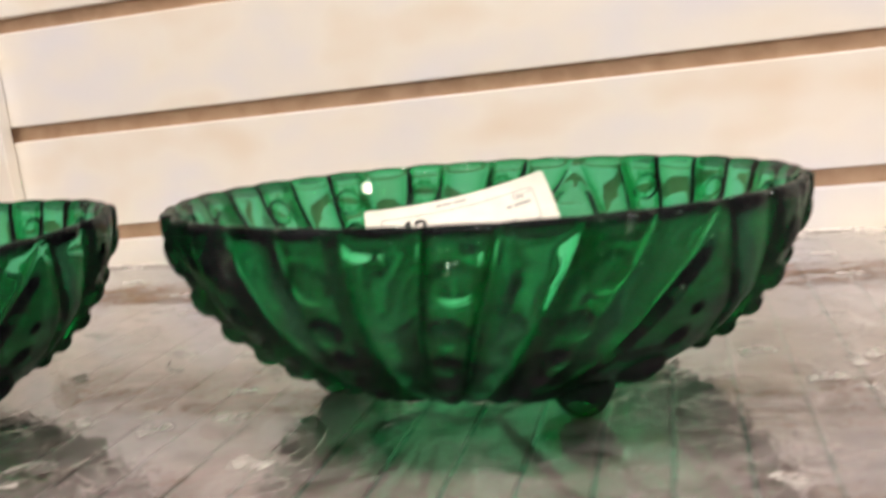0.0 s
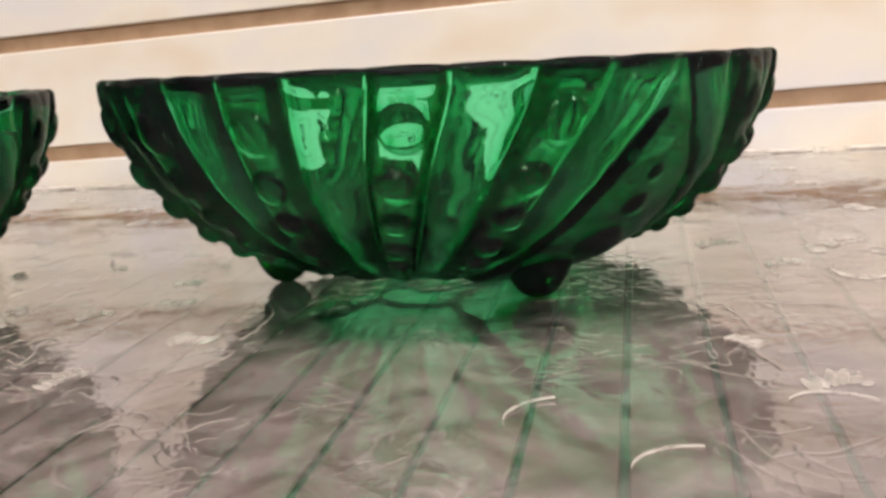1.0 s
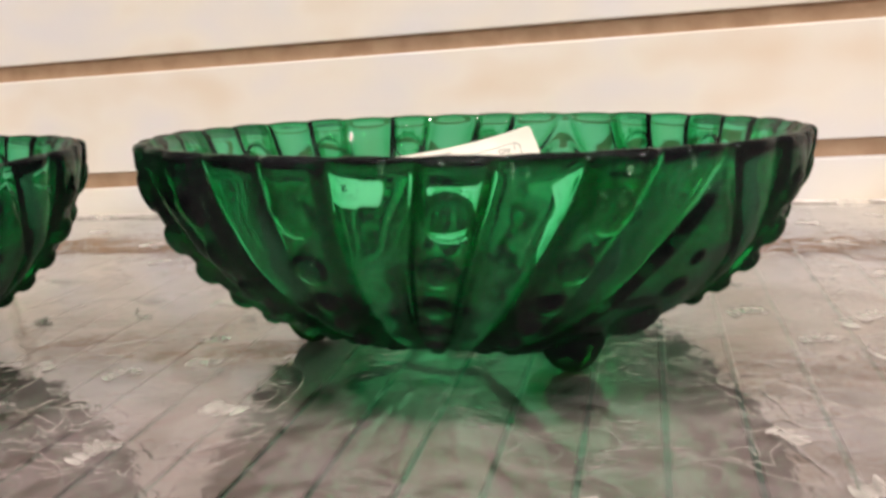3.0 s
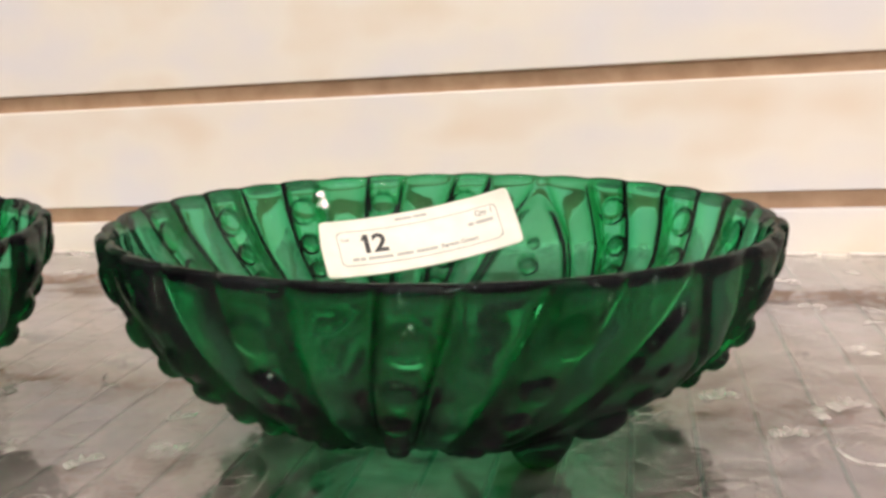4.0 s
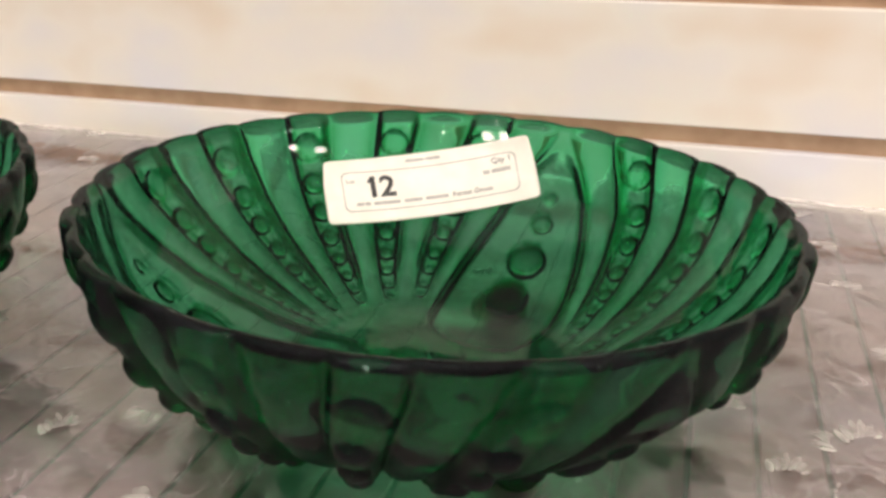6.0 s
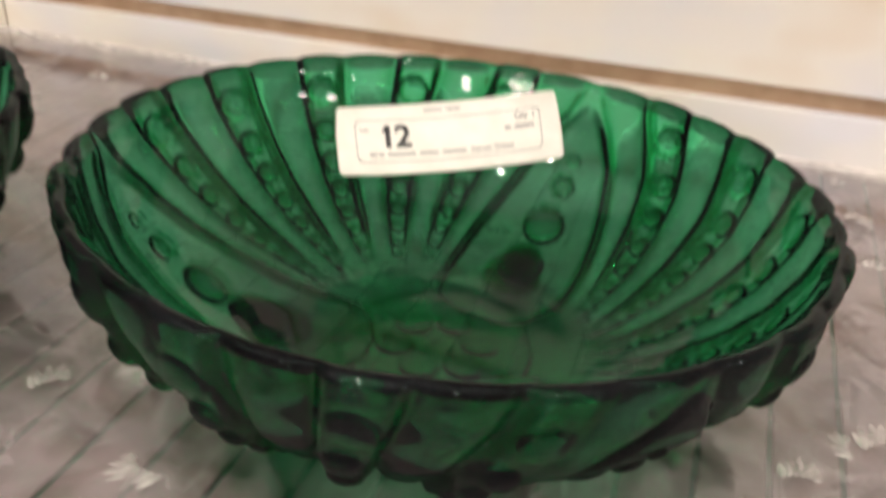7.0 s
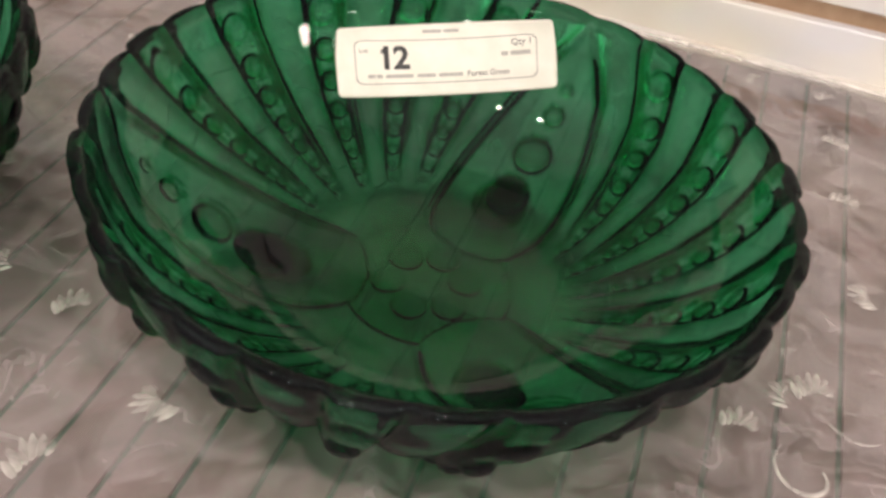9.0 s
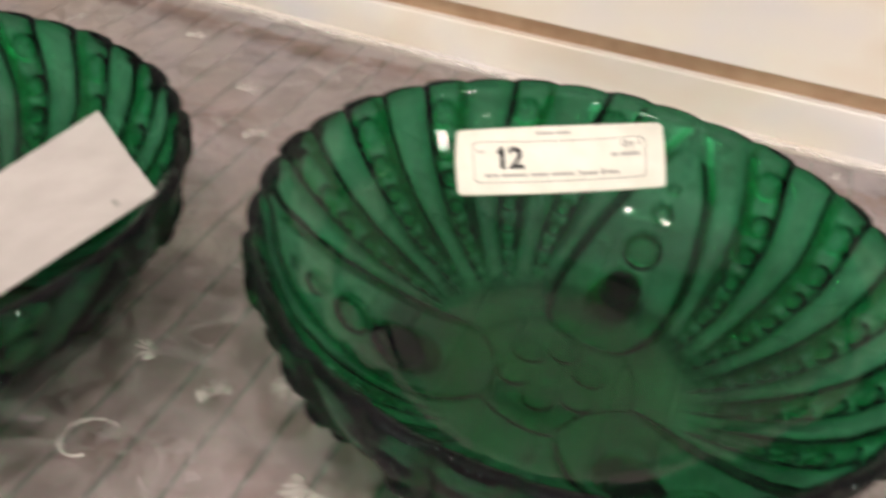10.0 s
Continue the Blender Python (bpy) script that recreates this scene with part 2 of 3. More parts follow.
INK = plain("black_ink", (0.02, 0.02, 0.02), (0.05, 0.05, 0.05), 300.0, 0.5)
FAINT = plain("grey_ink", (0.20, 0.19, 0.18), (0.32, 0.31, 0.29), 300.0, 0.5)
PALE = plain("pale_grey_ink", (0.36, 0.35, 0.33), (0.50, 0.49, 0.46), 900.0, 0.5)
SLIP = plain("thin_white_paper", (0.62, 0.58, 0.56), (0.70, 0.66, 0.64), 60.0, 0.6)
PAINT = plain("room_paint", (0.20, 0.18, 0.17), (0.27, 0.24, 0.22), 3.0, 0.7)
TILE = plain("ceiling_paint", (0.40, 0.38, 0.38), (0.48, 0.46, 0.45), 3.0, 0.8)
FLOOR = plain("room_floor", (0.30, 0.26, 0.23), (0.38, 0.34, 0.30), 5.0, 0.6)


# ---- mesh helpers ----
def mesh_ob(name, verts, faces, mat, parent=None, smooth=False, label=""):
    me = bpy.data.meshes.new(name)
    me.from_pydata([tuple(v) for v in verts], [], [tuple(f) for f in faces])
    me.materials.append(mat)
    if smooth:
        me.polygons.foreach_set("use_smooth", [True] * len(me.polygons))
    me.update()
    ob = new(name, me)
    if parent:
        ob.parent = parent
    return tagged(ob, label) if label else ob


def part(name, bm, mat, parent=None, label="", smooth=False):
    me = bpy.data.meshes.new(name)
    bm.to_mesh(me)
    bm.free()
    me.materials.append(mat)
    if smooth:
        me.polygons.foreach_set("use_smooth", [True] * len(me.polygons))
    ob = new(name, me)
    if parent:
        ob.parent = parent
    return tagged(ob, label) if label else ob


def box_bm(x0, x1, y0, y1, z0, z1, bevel=0.0, segments=2):
    bm = bmesh.new()
    bmesh.ops.create_cube(bm, size=1.0)
    for v in bm.verts:
        v.co = ((x0 + x1) / 2 + v.co.x * (x1 - x0), (y0 + y1) / 2 + v.co.y * (y1 - y0), (z0 + z1) / 2 + v.co.z * (z1 - z0))
    if bevel:
        bmesh.ops.bevel(bm, geom=list(bm.edges), offset=bevel, segments=segments, profile=0.5, affect="EDGES")
    return bm


# ---- the setting ----
# The wall is turned a little against the bowl's axes.
WALL_TURN, WALL_LEAN = -3.86, -0.65
WALL_Y = 0.2433
wall = tagged(new("wall_north"), "white laminate slatwall with brown grooves behind the shelf", "wall", kind="structure")
wall.matrix_world = pose(0, WALL_Y, 0, 0, WALL_LEAN, WALL_TURN)
PITCH, GAP, FIRST = 0.0762, 0.0105, 0.0260
part("backing", box_bm(-0.70, 0.70, 0.0072, 0.030, -1.0, 0.249), GROOVE, wall, "brown board behind the slats")
# unseen taupe walls, added where the white slats would mirror too brightly in the bowl
part("unseen_upper_wall", box_bm(-2.75, 5.2, 0.001, 0.030, 0.2495, 1.6), PAINT, wall, "unseen taupe wall added above the slats to dim reflections")
for x0, x1 in ((-2.75, -0.701), (0.701, 5.2)):
    part("unseen_side_panel", box_bm(x0, x1, 0.001, 0.030, -1.0, 0.249), PAINT, wall, "unseen taupe wall added beside the slats to dim reflections")
for k in range(-13, 3):
    z0 = FIRST + PITCH * k + GAP / 2
    part("slat", box_bm(-0.70, 0.70, 0.0, 0.0070, z0, z0 + PITCH - GAP, 0.0012), LAMINATE, wall)

room = new("room_shell")
tagged(room, "plain taupe shop walls round the display", "room", kind="structure")
part("side_wall", box_bm(-2.75, -2.6, -6.6, 0.6, -1.0, 1.6), PAINT, room)
part("side_wall", box_bm(5.0, 5.15, -6.6, 0.6, -1.0, 1.6), PAINT, room)
part("rear_wall", box_bm(-2.75, 5.15, -6.75, -6.6, -1.0, 1.6), PAINT, room)
floor = tagged(part("floor", box_bm(-2.75, 5.15, -6.75, 0.6, -1.1, -1.0), FLOOR), "dark shop floor", "floor", kind="structure")
ceiling = tagged(part("ceiling", box_bm(-2.75, 5.15, -6.75, 0.6, 1.6, 1.7), TILE), "grey painted shop ceiling", "ceiling", kind="structure")

post = tagged(new("upright_post"), "white upright post standing against the slatwall", "post", kind="structure")
post.matrix_world = pose(0, WALL_Y, 0, 0, WALL_LEAN, WALL_TURN)
part("post_body", box_bm(-0.42, -0.375, -0.012, -0.001, -1.0, 0.249, 0.001), LAMINATE, post)

# ---- the shelf: grooved boards under a clear embossed plastic sheet ----
EDGE_Y = 0.2285
shelf = tagged(new("shelf"), "pale grey shelf of narrow boards under clear plastic", "shelf")
shelf.matrix_world = pose(0, 0, 0, 0, 0, WALL_TURN)
BOARD_W = 0.0205
me0 = None
for k in range(-30, 31):
    x0 = 0.0020 + BOARD_W * k
    if me0 is None:
        ob = part("board", box_bm(0, BOARD_W - 0.0017, -0.55, EDGE_Y - 0.001, -0.0042, -0.0030, 0.0004, 1), BOARD, shelf)
        me0 = ob.data
    else:
        ob = new("board", me0)
        ob.parent = shelf
    ob.location = (x0, 0, 0)
# added filler: covers the shaded gap so the wall's cream reaches the boards
part("gap_filler", box_bm(-0.64, 0.64, EDGE_Y + 0.0006, WALL_Y - 0.0003, -0.03, -0.0035, 0.0008), LAMINATE, shelf, "white filler strip added over the dark gap between boards and wall")
part("shelf_base", box_bm(-0.64, 0.64, -0.55, EDGE_Y - 0.002, -0.03, -0.0042), SHELF_BASE, shelf)


def sheet_height(x, y):
    return 0.00055 * noise.noise((x * 13, y * 20, 0.3)) + 0.00018 * noise.noise((x * 40, y * 80, 1.7))


cover = tagged(new("table_cover"), "clear glossy embossed plastic sheet with leaf scrolls on the shelf", "table cover")
cover.matrix_world = pose(0, 0, 0, 0, 0, WALL_TURN)
nx, ny = 240, 150
xs, ys = np.linspace(-0.62, 0.62, nx), np.linspace(-0.55, EDGE_Y, ny)
verts = [(x, y, sheet_height(x, y) - 0.0008) for y in ys for x in xs]
faces = [(j * nx + i, j * nx + i + 1, (j + 1) * nx + i + 1, (j + 1) * nx + i) for j in range(ny - 1) for i in range(nx - 1)]
mesh_ob("sheet", verts, faces, FILM, cover, True)


# the sheet's back edge is rolled up into a thin uneven bead
rim_v, rim_f = [], []
for i in range(400):
    x = -0.6 + 1.2 * i / 399
    rad = 0.0011 + 0.0007 * noise.noise((x * 60, 3.1, 0))
    cz = sheet_height(x, EDGE_Y) + 0.0004 + 0.0012 * noise.noise((x * 35, 8.0, 0))
    for k in range(8):
        a = math.pi * k / 4
        rim_v.append((x, EDGE_Y - 0.001 + rad * math.cos(a), cz + rad * math.sin(a)))
rim_f = [(i * 8 + k, i * 8 + (k + 1) % 8, i * 8 + 8 + (k + 1) % 8, i * 8 + 8 + k) for i in range(399) for k in range(8)]
mesh_ob("rolled_edge", rim_v, rim_f, WHITE_PRESS, cover, True)


# ---- pressed leaves and scrolls of the plastic sheet ----
def leaf_mesh(fingers, size, seed):
    """A small curled frond: a row of drop-shaped fingers along a bent spine, each a low dome."""
    rnd = random.Random(seed)
    V, F = [], []
    for k in range(fingers):
        t = k / (fingers - 1)
        bx, by = size * (0.62 * t - 0.35), size * (0.20 * math.sin(2.2 * t) - 0.12)
        ang = radians(86 - 58 * t + rnd.uniform(-6, 6))
        le, wd = size * (0.20 + 0.46 * math.sin(math.pi * (0.22 + 0.68 * t))), size * 0.105
        base = len(V)
        for a in range(9):
            q = a / 8
            half = wd * math.sin(math.pi * min(1, q * 0.88 + 0.10)) ** 0.8
            bend = 0.22 * le * q * q
            for side, high in ((-1, 0), (-0.45, 0.8), (0.1, 1), (0.6, 0.7), (1, 0)):
                lx, ly = le * q, half * side + bend
                V.append((bx + lx * math.cos(ang) - ly * math.sin(ang), by + lx * math.sin(ang) + ly * math.cos(ang),
                          0.0007 * high * math.sin(math.pi * min(1, q + 0.12))))
        F += [(base + a * 5 + c, base + a * 5 + c + 1, base + a * 5 + c + 6, base + a * 5 + c + 5) for a in range(8) for c in range(4)]
    return V, F


def scroll_mesh(size, turn, width):
    """A tapering curl."""
    V, F = [], []
    for a in range(25):
        q = a / 24
        ang, rad = radians(turn * q), size * (1 - 0.62 * q)
        w = width * math.sin(math.pi * min(1, 0.08 + 0.9 * q)) ** 0.7
        for side, high in ((-1, 0), (0, 1), (1, 0)):
            V.append(((rad + w * side) * math.cos(ang), (rad + w * side) * math.sin(ang), 0.0006 * high))
    F = [(a * 3 + c, a * 3 + c + 1, a * 3 + c + 4, a * 3 + c + 3) for a in range(24) for c in range(2)]
    return V, F


reliefs = []
for name, (V, F) in (("leaf_relief", leaf_mesh(6, 0.0135, 1)), ("leaf_relief", leaf_mesh(5, 0.011, 2)), ("leaf_relief", leaf_mesh(6, 0.0155, 3)),
                     ("scroll_relief", scroll_mesh(0.012, 250, 0.0009)), ("scroll_relief", scroll_mesh(0.017, 80, 0.00035))):
    me = bpy.data.meshes.new(name)
    me.from_pydata(V, [], F)
    me.materials.append(WHITE_PRESS)
    me.polygons.foreach_set("use_smooth", [True] * len(me.polygons))
    reliefs.append(me)


faint_reliefs = []
for me in reliefs:
    me = me.copy()
    me.materials[0] = CLEAR_PRESS
    faint_reliefs.append(me)


def put_relief(kind, x, y, turn, size=1.0, meshes=reliefs):
    ob = new(meshes[kind].name.split(".")[0], meshes[kind])
    ob.parent = cover
    back = Matrix.Rotation(radians(-WALL_TURN), 2) @ Vector((x, y))
    ob.location = (back.x, back.y, sheet_height(back.x, back.y) - 0.0006)
    ob.rotation_euler, ob.scale = (0, 0, radians(turn)), (size, size, 1)


SEEN = [(0, -.111, -.052, 40), (2, -.088, -.108, 60), (1, -.143, -.039, 120), (2, -.064, -.075, 150), (0, .150, .115, -20), (1, .147, .201, 30),
        (0, .148, .160, -30), (0, .158, .057, 100), (2, .135, .000, 20), (4, .156, -.006, 200), (1, .112, .204, 60), (2, .094, .008, 15),
        (1, .126, -.004, 80), (3, .133, -.033, 140), (0, .110, -.022, 0), (0, -.088, -.036, 170), (1, -.095, -.016, 10), (1, .083, -.095, -60),
        (4, .088, -.136, 20), (2, .099, -.124, 10), (4, .058, -.165, 60), (4, .035, -.143, 80), (0, -.260, .196, 0), (1, -.332, .188, 60),
        (2, -.204, .150, -20), (0, -.177, .110, 30), (3, .175, .020, 30), (4, .165, .085, 10), (3, -.14, -.085, 60), (4, -.13, .02, 160)]
for kind, x, y, turn in SEEN:
    put_relief(kind, x, y, turn)
rnd = random.Random(5)
placed = [(x, y) for _, x, y, _ in SEEN]
while len(placed) < 50:
    x, y = rnd.uniform(-0.5, 0.45), rnd.uniform(-0.3, 0.21)
    if min(math.hypot(x - a, y - b) for a, b in placed) > 0.026:
        placed.append((x, y))
        put_relief(rnd.choice((0, 1, 2, 3, 4)), x, y, rnd.uniform(0, 360), rnd.uniform(0.6, 1.0))
# the pattern goes on over the whole sheet, mostly clear
while len(placed) < 170:
    x, y = rnd.uniform(-0.38, 0.30), rnd.uniform(-0.26, 0.21)
    if min(math.hypot(x - a, y - b) for a, b in placed) > 0.0165:
        placed.append((x, y))
        put_relief(rnd.choice((0, 1, 2, 2, 4)), x, y, rnd.uniform(0, 360), rnd.uniform(0.8, 1.4), faint_reliefs)


# ---- the bowl ----
TILT_X, TILT_Y = -0.0306, -0.0310          # slopes of the rim
RIM_R, RIM_Z = 0.108, 0.0704
FEET = (73.5, 193.5, 313.5)
FOOT_AT = (73.5, 194.5, 307.5)
FOOT_R = 0.056
WALL_T = 0.0036


def profile(n):
    """Radius, height and outward normal along the outside, from the middle of the base to the rim."""
    key = np.array([(0, .0040), (.03, .0040), (.048, .0052), (.060, .0096), (.075, .0190), (.086, .0278), (.097, .0405), (.1040, .055), (.1076, .0684)])
    s = np.concatenate([[0], np.cumsum(np.hypot(*np.diff(key, axis=0).T))])
    u = np.linspace(0, s[-1], 600)
    r, z = np.interp(u, s, key[:, 0]), np.interp(u, s, key[:, 1])
    ker = np.hanning(61)
    ker /= ker.sum()
    pad = lambda a: np.concatenate([2 * a[0] - a[30:0:-1], a, 2 * a[-1] - a[-2:-32:-1]])
    zz = np.convolve(np.concatenate([z[30:0:-1], z, 2 * z[-1] - z[-2:-32:-1]]), ker, "valid")
    rr = np.convolve(pad(r), ker, "valid")
    q = np.linspace(0, 599, n)
    r, z = np.interp(q, np.arange(600), rr), np.interp(q, np.arange(600), zz)
    r[0] = 0.0004
    dr, dz = np.gradient(r), np.gradient(z)
    le = np.hypot(dr, dz)
    return r, z, dz / le, -dr / le


def panel_half(r):
    """Half angle of a foot's leaf-shaped panel at that radius: pointed at the rim, round at the base."""
    return np.interp(r, [0, .0205, .0215, .0240, .0280, .0330, .042, .054, .065, .075, .087, .0976, .1030, .1065, .108],
                     [-20, -6, 8, 22, 30, 33, 30.5, 26, 21.5, 17.5, 13, 9, 5, 1.5, 0.5])


PROFILE = profile(200)


def inner_radius(z):
    r, zz, nr, nz = PROFILE
    ri, zi = r - nr * WALL_T, zz - nz * WALL_T
    return np.interp(z, zi[40:], ri[40:])


def bowl_mesh():
    N, M = 1440, 230
    th = np.radians(np.arange(N) * 360 / N)
    r, z, nr, nz = profile(M)
    R, TH = np.meshgrid(r, np.degrees(th), indexing="ij")
    Z = np.repeat(z[:, None], N, 1)
    loc = (TH - 73.5) % 120 - 60                      # angle from the middle of a shell
    half = panel_half(R)
    span = 60 - np.maximum(half, 0)
    u = loc * 55 / span
    lobe = np.floor((u + 5) / 10)
    w = (u + 5) / 10 - lobe - 0.5
    fan = np.abs(u) <= 55
    beaded = (lobe % 2) == 0
    wide = np.clip(span / 55 * 10 * R * math.pi / 180 / 0.010, 0, 1)       # a lobe's width against its width at the rim
    # plain lobes are broad low rolls; beaded ones stand higher with steeper flanks
    roll = 1 - (2 * np.abs(w)) ** 2.6
    steep = np.clip((0.5 - np.abs(w)) / 0.22, 0, 1)
    steep = steep * steep * (3 - 2 * steep)
    bulge = np.where(beaded, 0.0026 * steep + 0.0010 * roll, 0.0022 * roll)
    D = np.where(fan, bulge * wide ** 2, 0.0) * np.clip((R - 0.041) / 0.030, 0, 1)
    # distance to the edge of the leaf panel, across that edge
    slope = np.gradient(panel_half(r), r)[:, None] * math.pi / 180 * R
    off = (half - (60 - np.abs(loc))) * R * math.pi / 180 / np.sqrt(1 + slope ** 2)
    tip = np.clip((0.1075 - R) / 0.006, 0, 1)
    lift = np.clip(off / 0.0028, 0, 1)
    lift = lift * lift * (3 - 2 * lift)
    D += 0.0021 * lift * tip * np.clip((R - 0.026) / 0.024, 0.08, 1)
    # a furrow runs round each panel
    D -= 0.0012 * np.clip((R - 0.026) / 0.02, 0.2, 1) * np.exp(-(off / 0.0011) ** 2) * np.clip((0.1065 - R) / 0.01, 0, 1)
    D *= 1.0 - 0.38 * np.clip((Z - 0.064) / 0.006, 0, 1)
    X0, Y0 = R * np.cos(np.radians(TH)), R * np.sin(np.radians(TH))

    drops = np.zeros_like(D)

    def bead(angle, rad, size, high):
        nonlocal D, drops
        zc = np.interp(rad, r, z)
        a = math.radians(angle)
        d2 = (X0 - rad * math.cos(a)) ** 2 + (Y0 - rad * math.sin(a)) ** 2 + (Z - zc) ** 2
        drop = high * np.sqrt(np.clip(1 - d2 / size ** 2, 0, 1))
        D, drops = D + drop, drops + drop

    for f in FEET:
        mid = f + 60
        for b in (-40, -20, 0, 20, 40):
            for rad, size, high in ((.1043, .0058, .26), (.0982, .0046, .50), (.0908, .0041, .60), (.0825, .0037, .56), (.0745, .0031, .50), (.0672, .0025, .45),
                                    (.0605, .0020, .40), (.0550, .0016, .35)):
                bead(mid + b * (60 - float(panel_half(rad))) / 55, rad, size, size * high)
        for rad, size in ((.0965, .0026), (.0890, .0043), (.0752, .0079)):
            bead(f, rad, size, size * 0.42)
    # base: a round step and a ring of low drops
    D += 0.0009 * np.clip((0.0310 - R) / 0.0014, 0, 1) * (off < 0)
    for k in range(6):
        a = math.radians(k * 60 + 20)
        d2 = (X0 - 0.0138 * math.cos(a)) ** 2 + (Y0 - 0.0138 * math.sin(a)) ** 2
        disc = 0.0012 * np.sqrt(np.clip(1 - d2 / 0.0062 ** 2, 0, 1))
        D, drops = D + disc, drops + 1.5 * disc
    PX, PY = X0 + D * nr[:, None] * np.cos(np.radians(TH)), Y0 + D * nr[:, None] * np.sin(np.radians(TH))
    PZ = Z + D * nz[:, None]
    # feet: blunt knobs that reach the table under the leaning bowl
    for f in FOOT_AT:
        a = math.radians(f)
        fx, fy = FOOT_R * math.cos(a), FOOT_R * math.sin(a)
        tip = -(TILT_X * fx + TILT_Y * fy) - 0.0007
        d = np.hypot(X0 - fx, Y0 - fy) / 0.0128
        want = tip + (0.017 - tip) * d ** 2.6
        PZ = np.where(d < 1, np.minimum(PZ, want), PZ)
    # wavy rim: each lobe ends in a shallow scallop
    wave = np.where(fan[-1], 1 - 2.6 * np.abs(w[-1]) ** 1.5, 0.0)[None, :]
    PZ = PZ + 0.0006 * wave * np.clip((Z - 0.055) / 0.015, 0, 1) ** 2
    sunk = np.maximum(Z + D * nz[:, None] - PZ, 0)      # how far a foot reaches below the wall
    # weighted wall, relief and foot depth; the steps below paint in extra darkness
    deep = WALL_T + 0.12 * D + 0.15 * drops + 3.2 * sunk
    # a dark disc painted in for each foot, set inward to fit the camera's view
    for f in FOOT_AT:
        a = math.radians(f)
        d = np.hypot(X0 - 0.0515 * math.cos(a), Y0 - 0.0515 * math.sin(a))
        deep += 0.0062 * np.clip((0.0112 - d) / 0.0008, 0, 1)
    # flanks get a deeper tint: the dark lines of refraction, put into the colour
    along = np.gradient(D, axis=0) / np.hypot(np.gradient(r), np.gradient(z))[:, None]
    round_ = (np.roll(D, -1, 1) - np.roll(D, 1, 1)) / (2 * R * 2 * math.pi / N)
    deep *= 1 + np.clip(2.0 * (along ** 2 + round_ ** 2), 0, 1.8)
    # the base is painted darker in the tint; the glass there is no thicker
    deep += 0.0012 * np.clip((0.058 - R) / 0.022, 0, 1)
    # the dark edge under the lip is painted into the tint too
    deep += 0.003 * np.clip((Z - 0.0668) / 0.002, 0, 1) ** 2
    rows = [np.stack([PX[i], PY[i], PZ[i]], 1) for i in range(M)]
    tint_rows = [deep[i] for i in range(M)]
    # rounded lip
    top = rows[-1]
    cth, sth = np.cos(th), np.sin(th)
    outr = np.hypot(top[:, 0], top[:, 1])
    inr = np.full(N, RIM_R - 0.0032) + 0.0005 * wave[-1]
    mid, rad = (outr + inr) / 2, (outr - inr) / 2
    for k in range(1, 9):
        a = math.pi * k / 8
        # fixed depth, painted in to keep the lip dark
        tint_rows.append(np.full(N, 0.0066))
        rows.append(np.stack([(mid + rad * math.cos(a)) * cth, (mid + rad * math.cos(a)) * sth, top[:, 2] + rad * 0.75 * math.sin(a)], 1))
    # smooth inside
    ri, zi = r - nr * WALL_T, z - nz * WALL_T
    for i in range(M - 5, -1, -4):
        rr = max(ri[i], 0.0004)
        fadein = float(np.clip((zi[i] - 0.0655) / 0.004, 0, 1))
        rows.append(np.stack([(rr + 0.0005 * wave[-1] * fadein) * cth, (rr + 0.0005 * wave[-1] * fadein) * sth, zi[i] + 0.0006 * wave[-1] * fadein], 1))
        tint_rows.append(deep[i])
    V = np.concatenate(rows)
    K = len(rows)
    i, j = np.meshgrid(np.arange(K - 1) * N, np.arange(N), indexing="ij")
    k = (j + 1) % N
    F = np.stack([i + k, i + N + k, i + N + j, i + j], -1).reshape(-1, 4).tolist()
    F += [list(range(N))[::-1], list(range((K - 1) * N, K * N))]
    me = bpy.data.meshes.new("glass_body")
    me.from_pydata(V.tolist(), [], F)
    me.materials.append(GLASS)
    me.polygons.foreach_set("use_smooth", [True] * len(me.polygons))
    me.attributes.new("tint_depth", "FLOAT", "POINT").data.foreach_set("value", np.concatenate(tint_rows))
    me.update()
    return me


# slopes as a small turn about both axes
LEAN = Matrix(((1, 0, -TILT_X, 0), (0, 1, -TILT_Y, 0), (TILT_X, TILT_Y, 1, 0), (0, 0, 0, 1))).to_3x3()
LEAN = LEAN.to_quaternion().to_matrix().to_4x4()
bowl = new("glass_bowl", bowl_mesh())
tagged(bowl, "emerald green pressed glass bowl on three ball feet with beaded ribs", "bowl", "green glass bowls")
LEAN = pose(TILT_X * 0.07, TILT_Y * 0.07, 0) @ LEAN
bowl.matrix_world = LEAN
copy_thing(bowl, pose(-0.2365, -0.0575, 0.0022, 0, 0, 42))


# ---- the sticker inside the bowl ----
def on_label(u, v, lift=0.0):
    """u along the sticker, v down it, both 0 to 1: it clings to the bowl's inside, a little stiff."""
    tl, tr = Vector((-.0677, .0753, .0517)), Vector((.0145, .1045, .0609))
    bl, br = Vector((-.0583, .0580, .0306)), Vector((.0223, .0893, .0387))
    p = (tl * (1 - u) + tr * u) * (1 - v) + (bl * (1 - u) + br * u) * v
    bend = 4 * u * (1 - u)
    p += Vector((-0.26, 0.96, 0)) * (0.0048 * bend) + Vector((0, 0, -0.0042 * bend))
    most = float(inner_radius(p.z - TILT_X * p.x - TILT_Y * p.y)) - 0.0010
    at = math.hypot(p.x, p.y)
    if at > most:
        p.x, p.y = p.x * most / at, p.y * most / at
    return p + Vector((0.13, -0.55, 0.82)) * lift


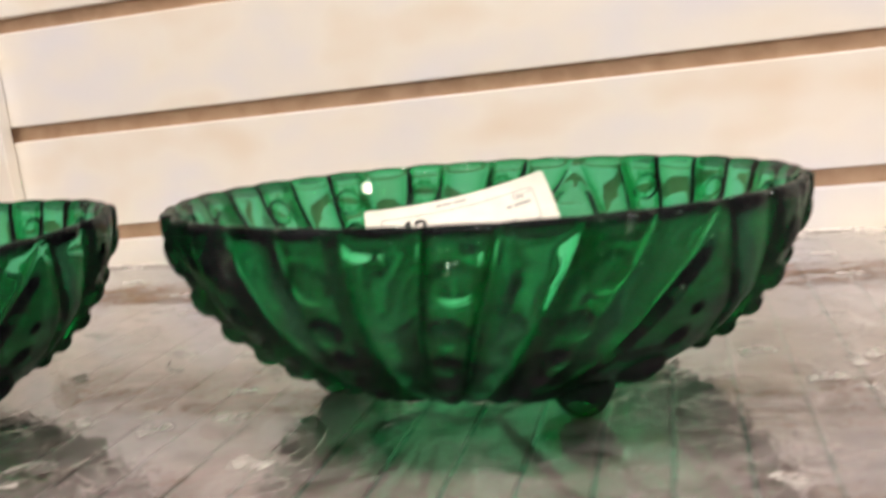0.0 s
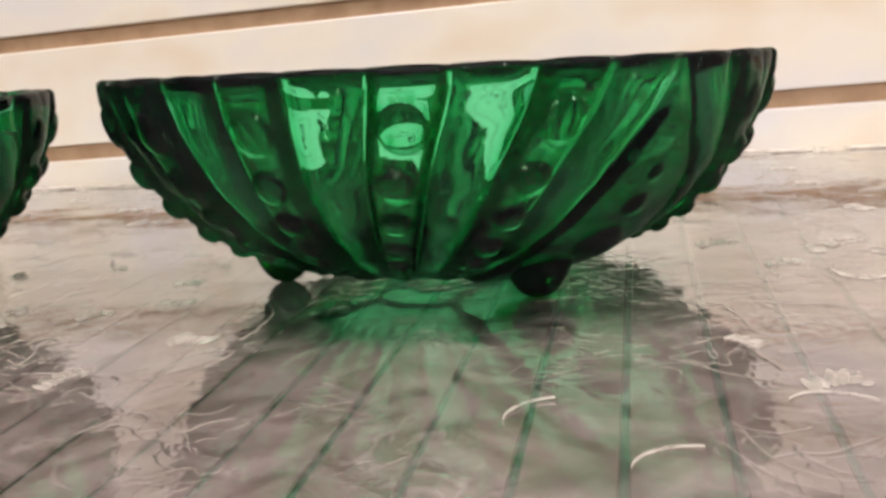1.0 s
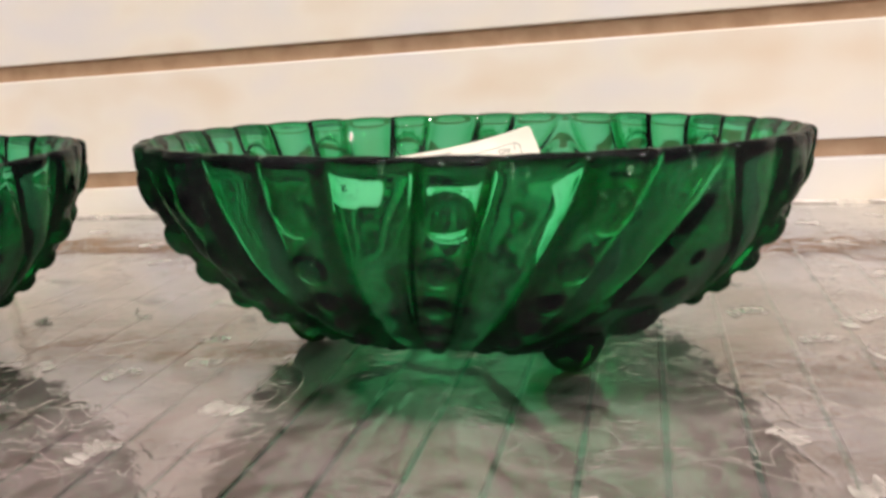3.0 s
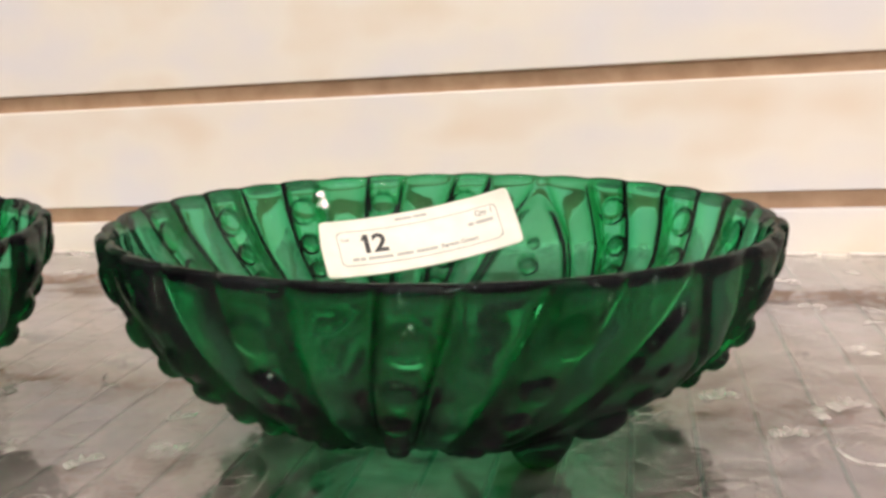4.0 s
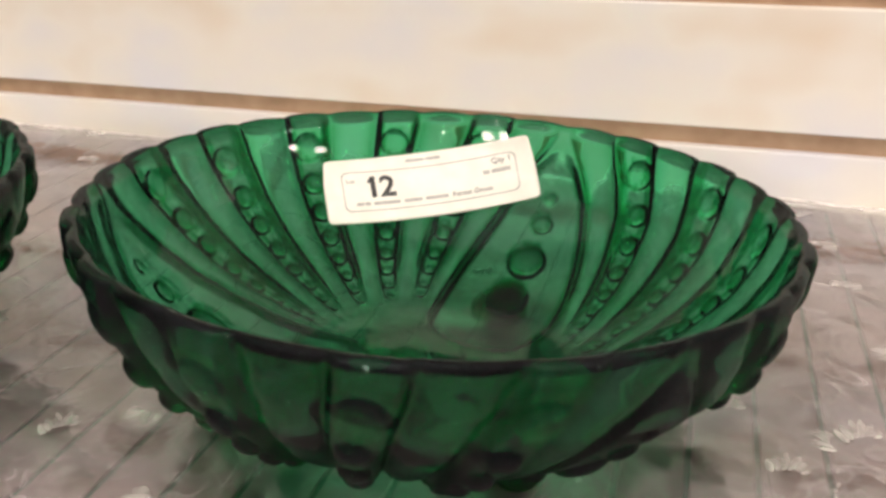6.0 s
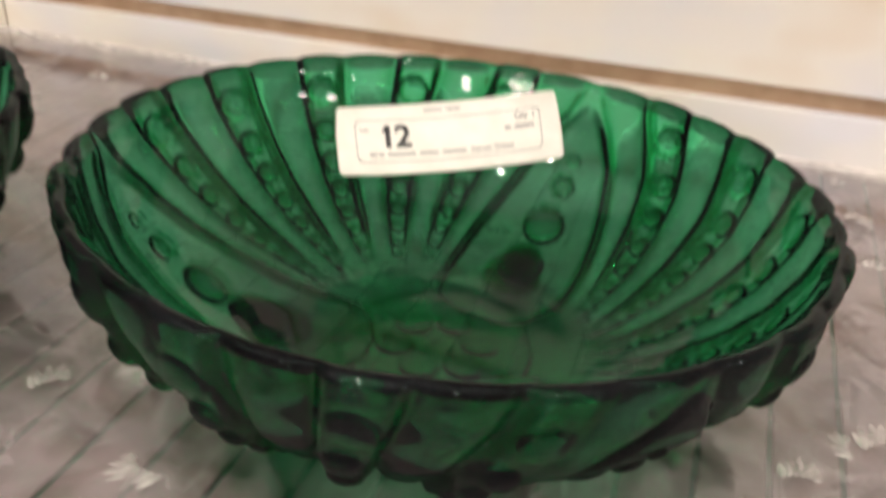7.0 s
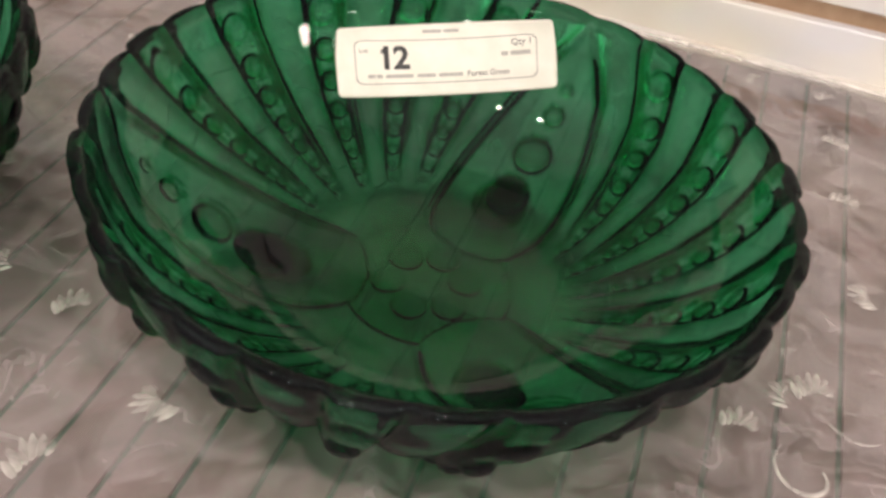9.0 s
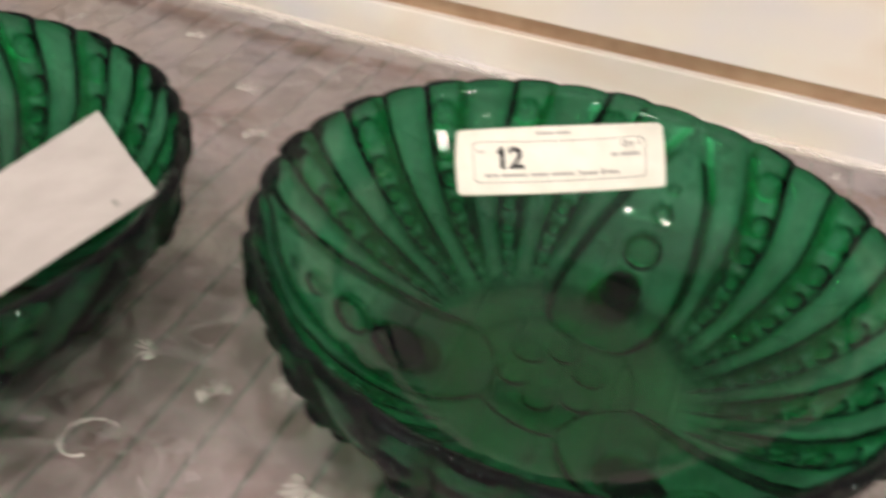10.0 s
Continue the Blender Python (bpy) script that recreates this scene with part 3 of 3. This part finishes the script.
def rounded(u, v, w=0.089, h=0.028, r=0.002):
    """Keeps the corners of the sticker round."""
    x, y = (u - 0.5) * w, (v - 0.5) * h
    ex, ey = abs(x) - (w / 2 - r), abs(y) - (h / 2 - r)
    if ex > 0 and ey > 0:
        d = math.hypot(ex, ey)
        k = r / max(d, r) if d > r else 1
        x = math.copysign(w / 2 - r + ex * k, x)
        y = math.copysign(h / 2 - r + ey * k, y)
    return x / w + 0.5, y / h + 0.5


sticker = tagged(new("price_label"), "cream paper lot label with black number stuck inside the bowl", "label")
nu, nv = 60, 24
verts = [on_label(*rounded(i / nu, j / nv)) for j in range(nv + 1) for i in range(nu + 1)]
verts += [on_label(*rounded(i / nu, j / nv), lift=-0.0003) for j in range(nv + 1) for i in range(nu + 1)]
n1 = (nu + 1) * (nv + 1)
faces = []
for j in range(nv):
    for i in range(nu):
        a = j * (nu + 1) + i
        faces += [(a, a + nu + 1, a + nu + 2, a + 1), (n1 + a, n1 + a + 1, n1 + a + nu + 2, n1 + a + nu + 1)]
loop = [i for i in range(nu)] + [j * (nu + 1) + nu for j in range(nv)] + [nv * (nu + 1) + i for i in range(nu, 0, -1)] + [j * (nu + 1) for j in range(nv, 0, -1)]
faces += [(loop[k], loop[(k + 1) % len(loop)], n1 + loop[(k + 1) % len(loop)], n1 + loop[k]) for k in range(len(loop))]
mesh_ob("paper", verts, faces, PAPER, sticker, True)


def print_patch(name, u0, u1, v0, v1, mat):
    m = max(2, int((u1 - u0) * 40))
    vv = [on_label(u0 + (u1 - u0) * i / m, v, 0.00012) for v in (v0, v1) for i in range(m + 1)]
    mesh_ob(name, vv, [(i, i + m + 1, i + m + 2, i + 1) for i in range(m)], mat, sticker)


def print_text(text, u, v, height, mat, bold=0.0, stretch=1.0):
    """Text with its left end at u and its middle at v; height in metres."""
    cu = bpy.data.curves.new("text", "FONT")
    cu.body, cu.size, cu.offset, cu.resolution_u = text, 1.0, bold, 3
    tmp = new("text", cu)
    me = bpy.data.meshes.new_from_object(tmp.evaluated_get(bpy.context.evaluated_depsgraph_get()))
    bpy.data.objects.remove(tmp)
    k = height / 0.7
    for p in me.vertices:
        x, y = p.co.x * k * stretch, p.co.y * k - height / 2
        p.co = on_label(u + x / 0.089, v - y / 0.028, 0.00015)
    me.materials.append(mat)
    ob = new("printed_text", me)
    ob.parent = sticker


print_text("1", 0.190, 0.46, 0.0086, INK, 0.03, 1.1)
# the slanted flag of the figure one
mesh_ob("printed_text", [on_label(u, v, 0.00015) for u, v in ((0.226, 0.310), (0.226, 0.375), (0.204, 0.415), (0.204, 0.360))], [(0, 1, 2, 3)], INK, sticker)
print_text("2", 0.258, 0.46, 0.0086, INK, 0.03, 1.1)
print_text("Lot", 0.105, 0.36, 0.0018, FAINT, 0.02)
print_text("Qty 1", 0.80, 0.31, 0.0025, FAINT, 0.02)
for u0, u1 in ((0.755, 0.785), (0.795, 0.885)):
    print_patch("printed_bar", u0, u1, 0.44, 0.50, PALE)
for u0, u1 in ((0.40, 0.485), (0.495, 0.565)):
    print_patch("printed_bar", u0, u1, 0.085, 0.13, PALE)
for u0, u1 in ((0.14, 0.175), (0.18, 0.205), (0.22, 0.345), (0.365, 0.45), (0.465, 0.575)):
    print_patch("printed_bar", u0, u1, 0.695, 0.745, PALE)
print_text("Forest Green", 0.595, 0.715, 0.0022, FAINT, 0.02)
# a thin rounded frame round the print
fu0, fu1, fv0, fv1, ru, rv = 0.085, 0.915, 0.22, 0.83, 0.03, 0.09
ring = []
for cu_, cv_, a0 in ((fu1 - ru, fv0 + rv, -90), (fu1 - ru, fv1 - rv, 0), (fu0 + ru, fv1 - rv, 90), (fu0 + ru, fv0 + rv, 180)):
    for k in range(7):
        a = math.radians(a0 + 15 * k)
        ring.append((cu_ + ru * math.cos(a), cv_ + rv * math.sin(a)))
fine = []
for k in range(len(ring)):
    (ua, va), (ub, vb) = ring[k], ring[(k + 1) % len(ring)]
    m = max(1, int(abs(ub - ua) * 40))
    fine += [(ua + (ub - ua) * i / m, va + (vb - va) * i / m) for i in range(m)]
cu0, cv0 = (fu0 + fu1) / 2, (fv0 + fv1) / 2
verts = []
for uu, vv in fine:
    du, dv = 0.00035 / 0.089 * np.sign(uu - cu0), 0.00035 / 0.028 * np.sign(vv - cv0)
    verts += [on_label(uu, vv, 0.00013), on_label(uu - du, vv - dv, 0.00013)]
m = len(fine)
mesh_ob("printed_frame", verts, [(2 * k, 2 * k + 1, (2 * k + 3) % (2 * m), (2 * k + 2) % (2 * m)) for k in range(m)], FAINT, sticker)

# ---- the loose paper slip in the other bowl ----
slip = tagged(new("paper_slip"), "blank white paper slip curling inside the second bowl", "paper slip")
slip.location = (-0.2365, -0.0565, 0)
A, B, C, D4 = Vector((.033, .086, .048)), Vector((.0945, .031, .060)), Vector((.075, -.055, .058)), Vector((.008, .008, .034))
verts = []
for lift in (0.0, -0.0003):
    for j in range(13):
        for i in range(13):
            u, v = i / 12, j / 12
            p = (A * (1 - u) + B * u) * (1 - v) + (D4 * (1 - u) + C * u) * v
            p.z -= 0.003 * math.sin(math.pi * u) * (0.4 + v) + lift
            verts.append(p)
faces = []
for j in range(12):
    for i in range(12):
        a = j * 13 + i
        faces += [(a, a + 1, a + 14, a + 13), (169 + a, 169 + a + 13, 169 + a + 14, 169 + a + 1)]
mesh_ob("sheet_of_paper", verts, faces, SLIP, slip, True)
# a short grey mark near its corner
mark = []
for j in range(2):
    for i in range(2):
        u, v = 0.84 + 0.07 * i, 0.16 + 0.025 * j
        p = (A * (1 - u) + B * u) * (1 - v) + (D4 * (1 - u) + C * u) * v
        p.z += 0.0004 - 0.003 * math.sin(math.pi * u) * (0.4 + v)
        mark.append(p)
mesh_ob("printed_bar", mark, [(0, 1, 3, 2)], PALE, slip)
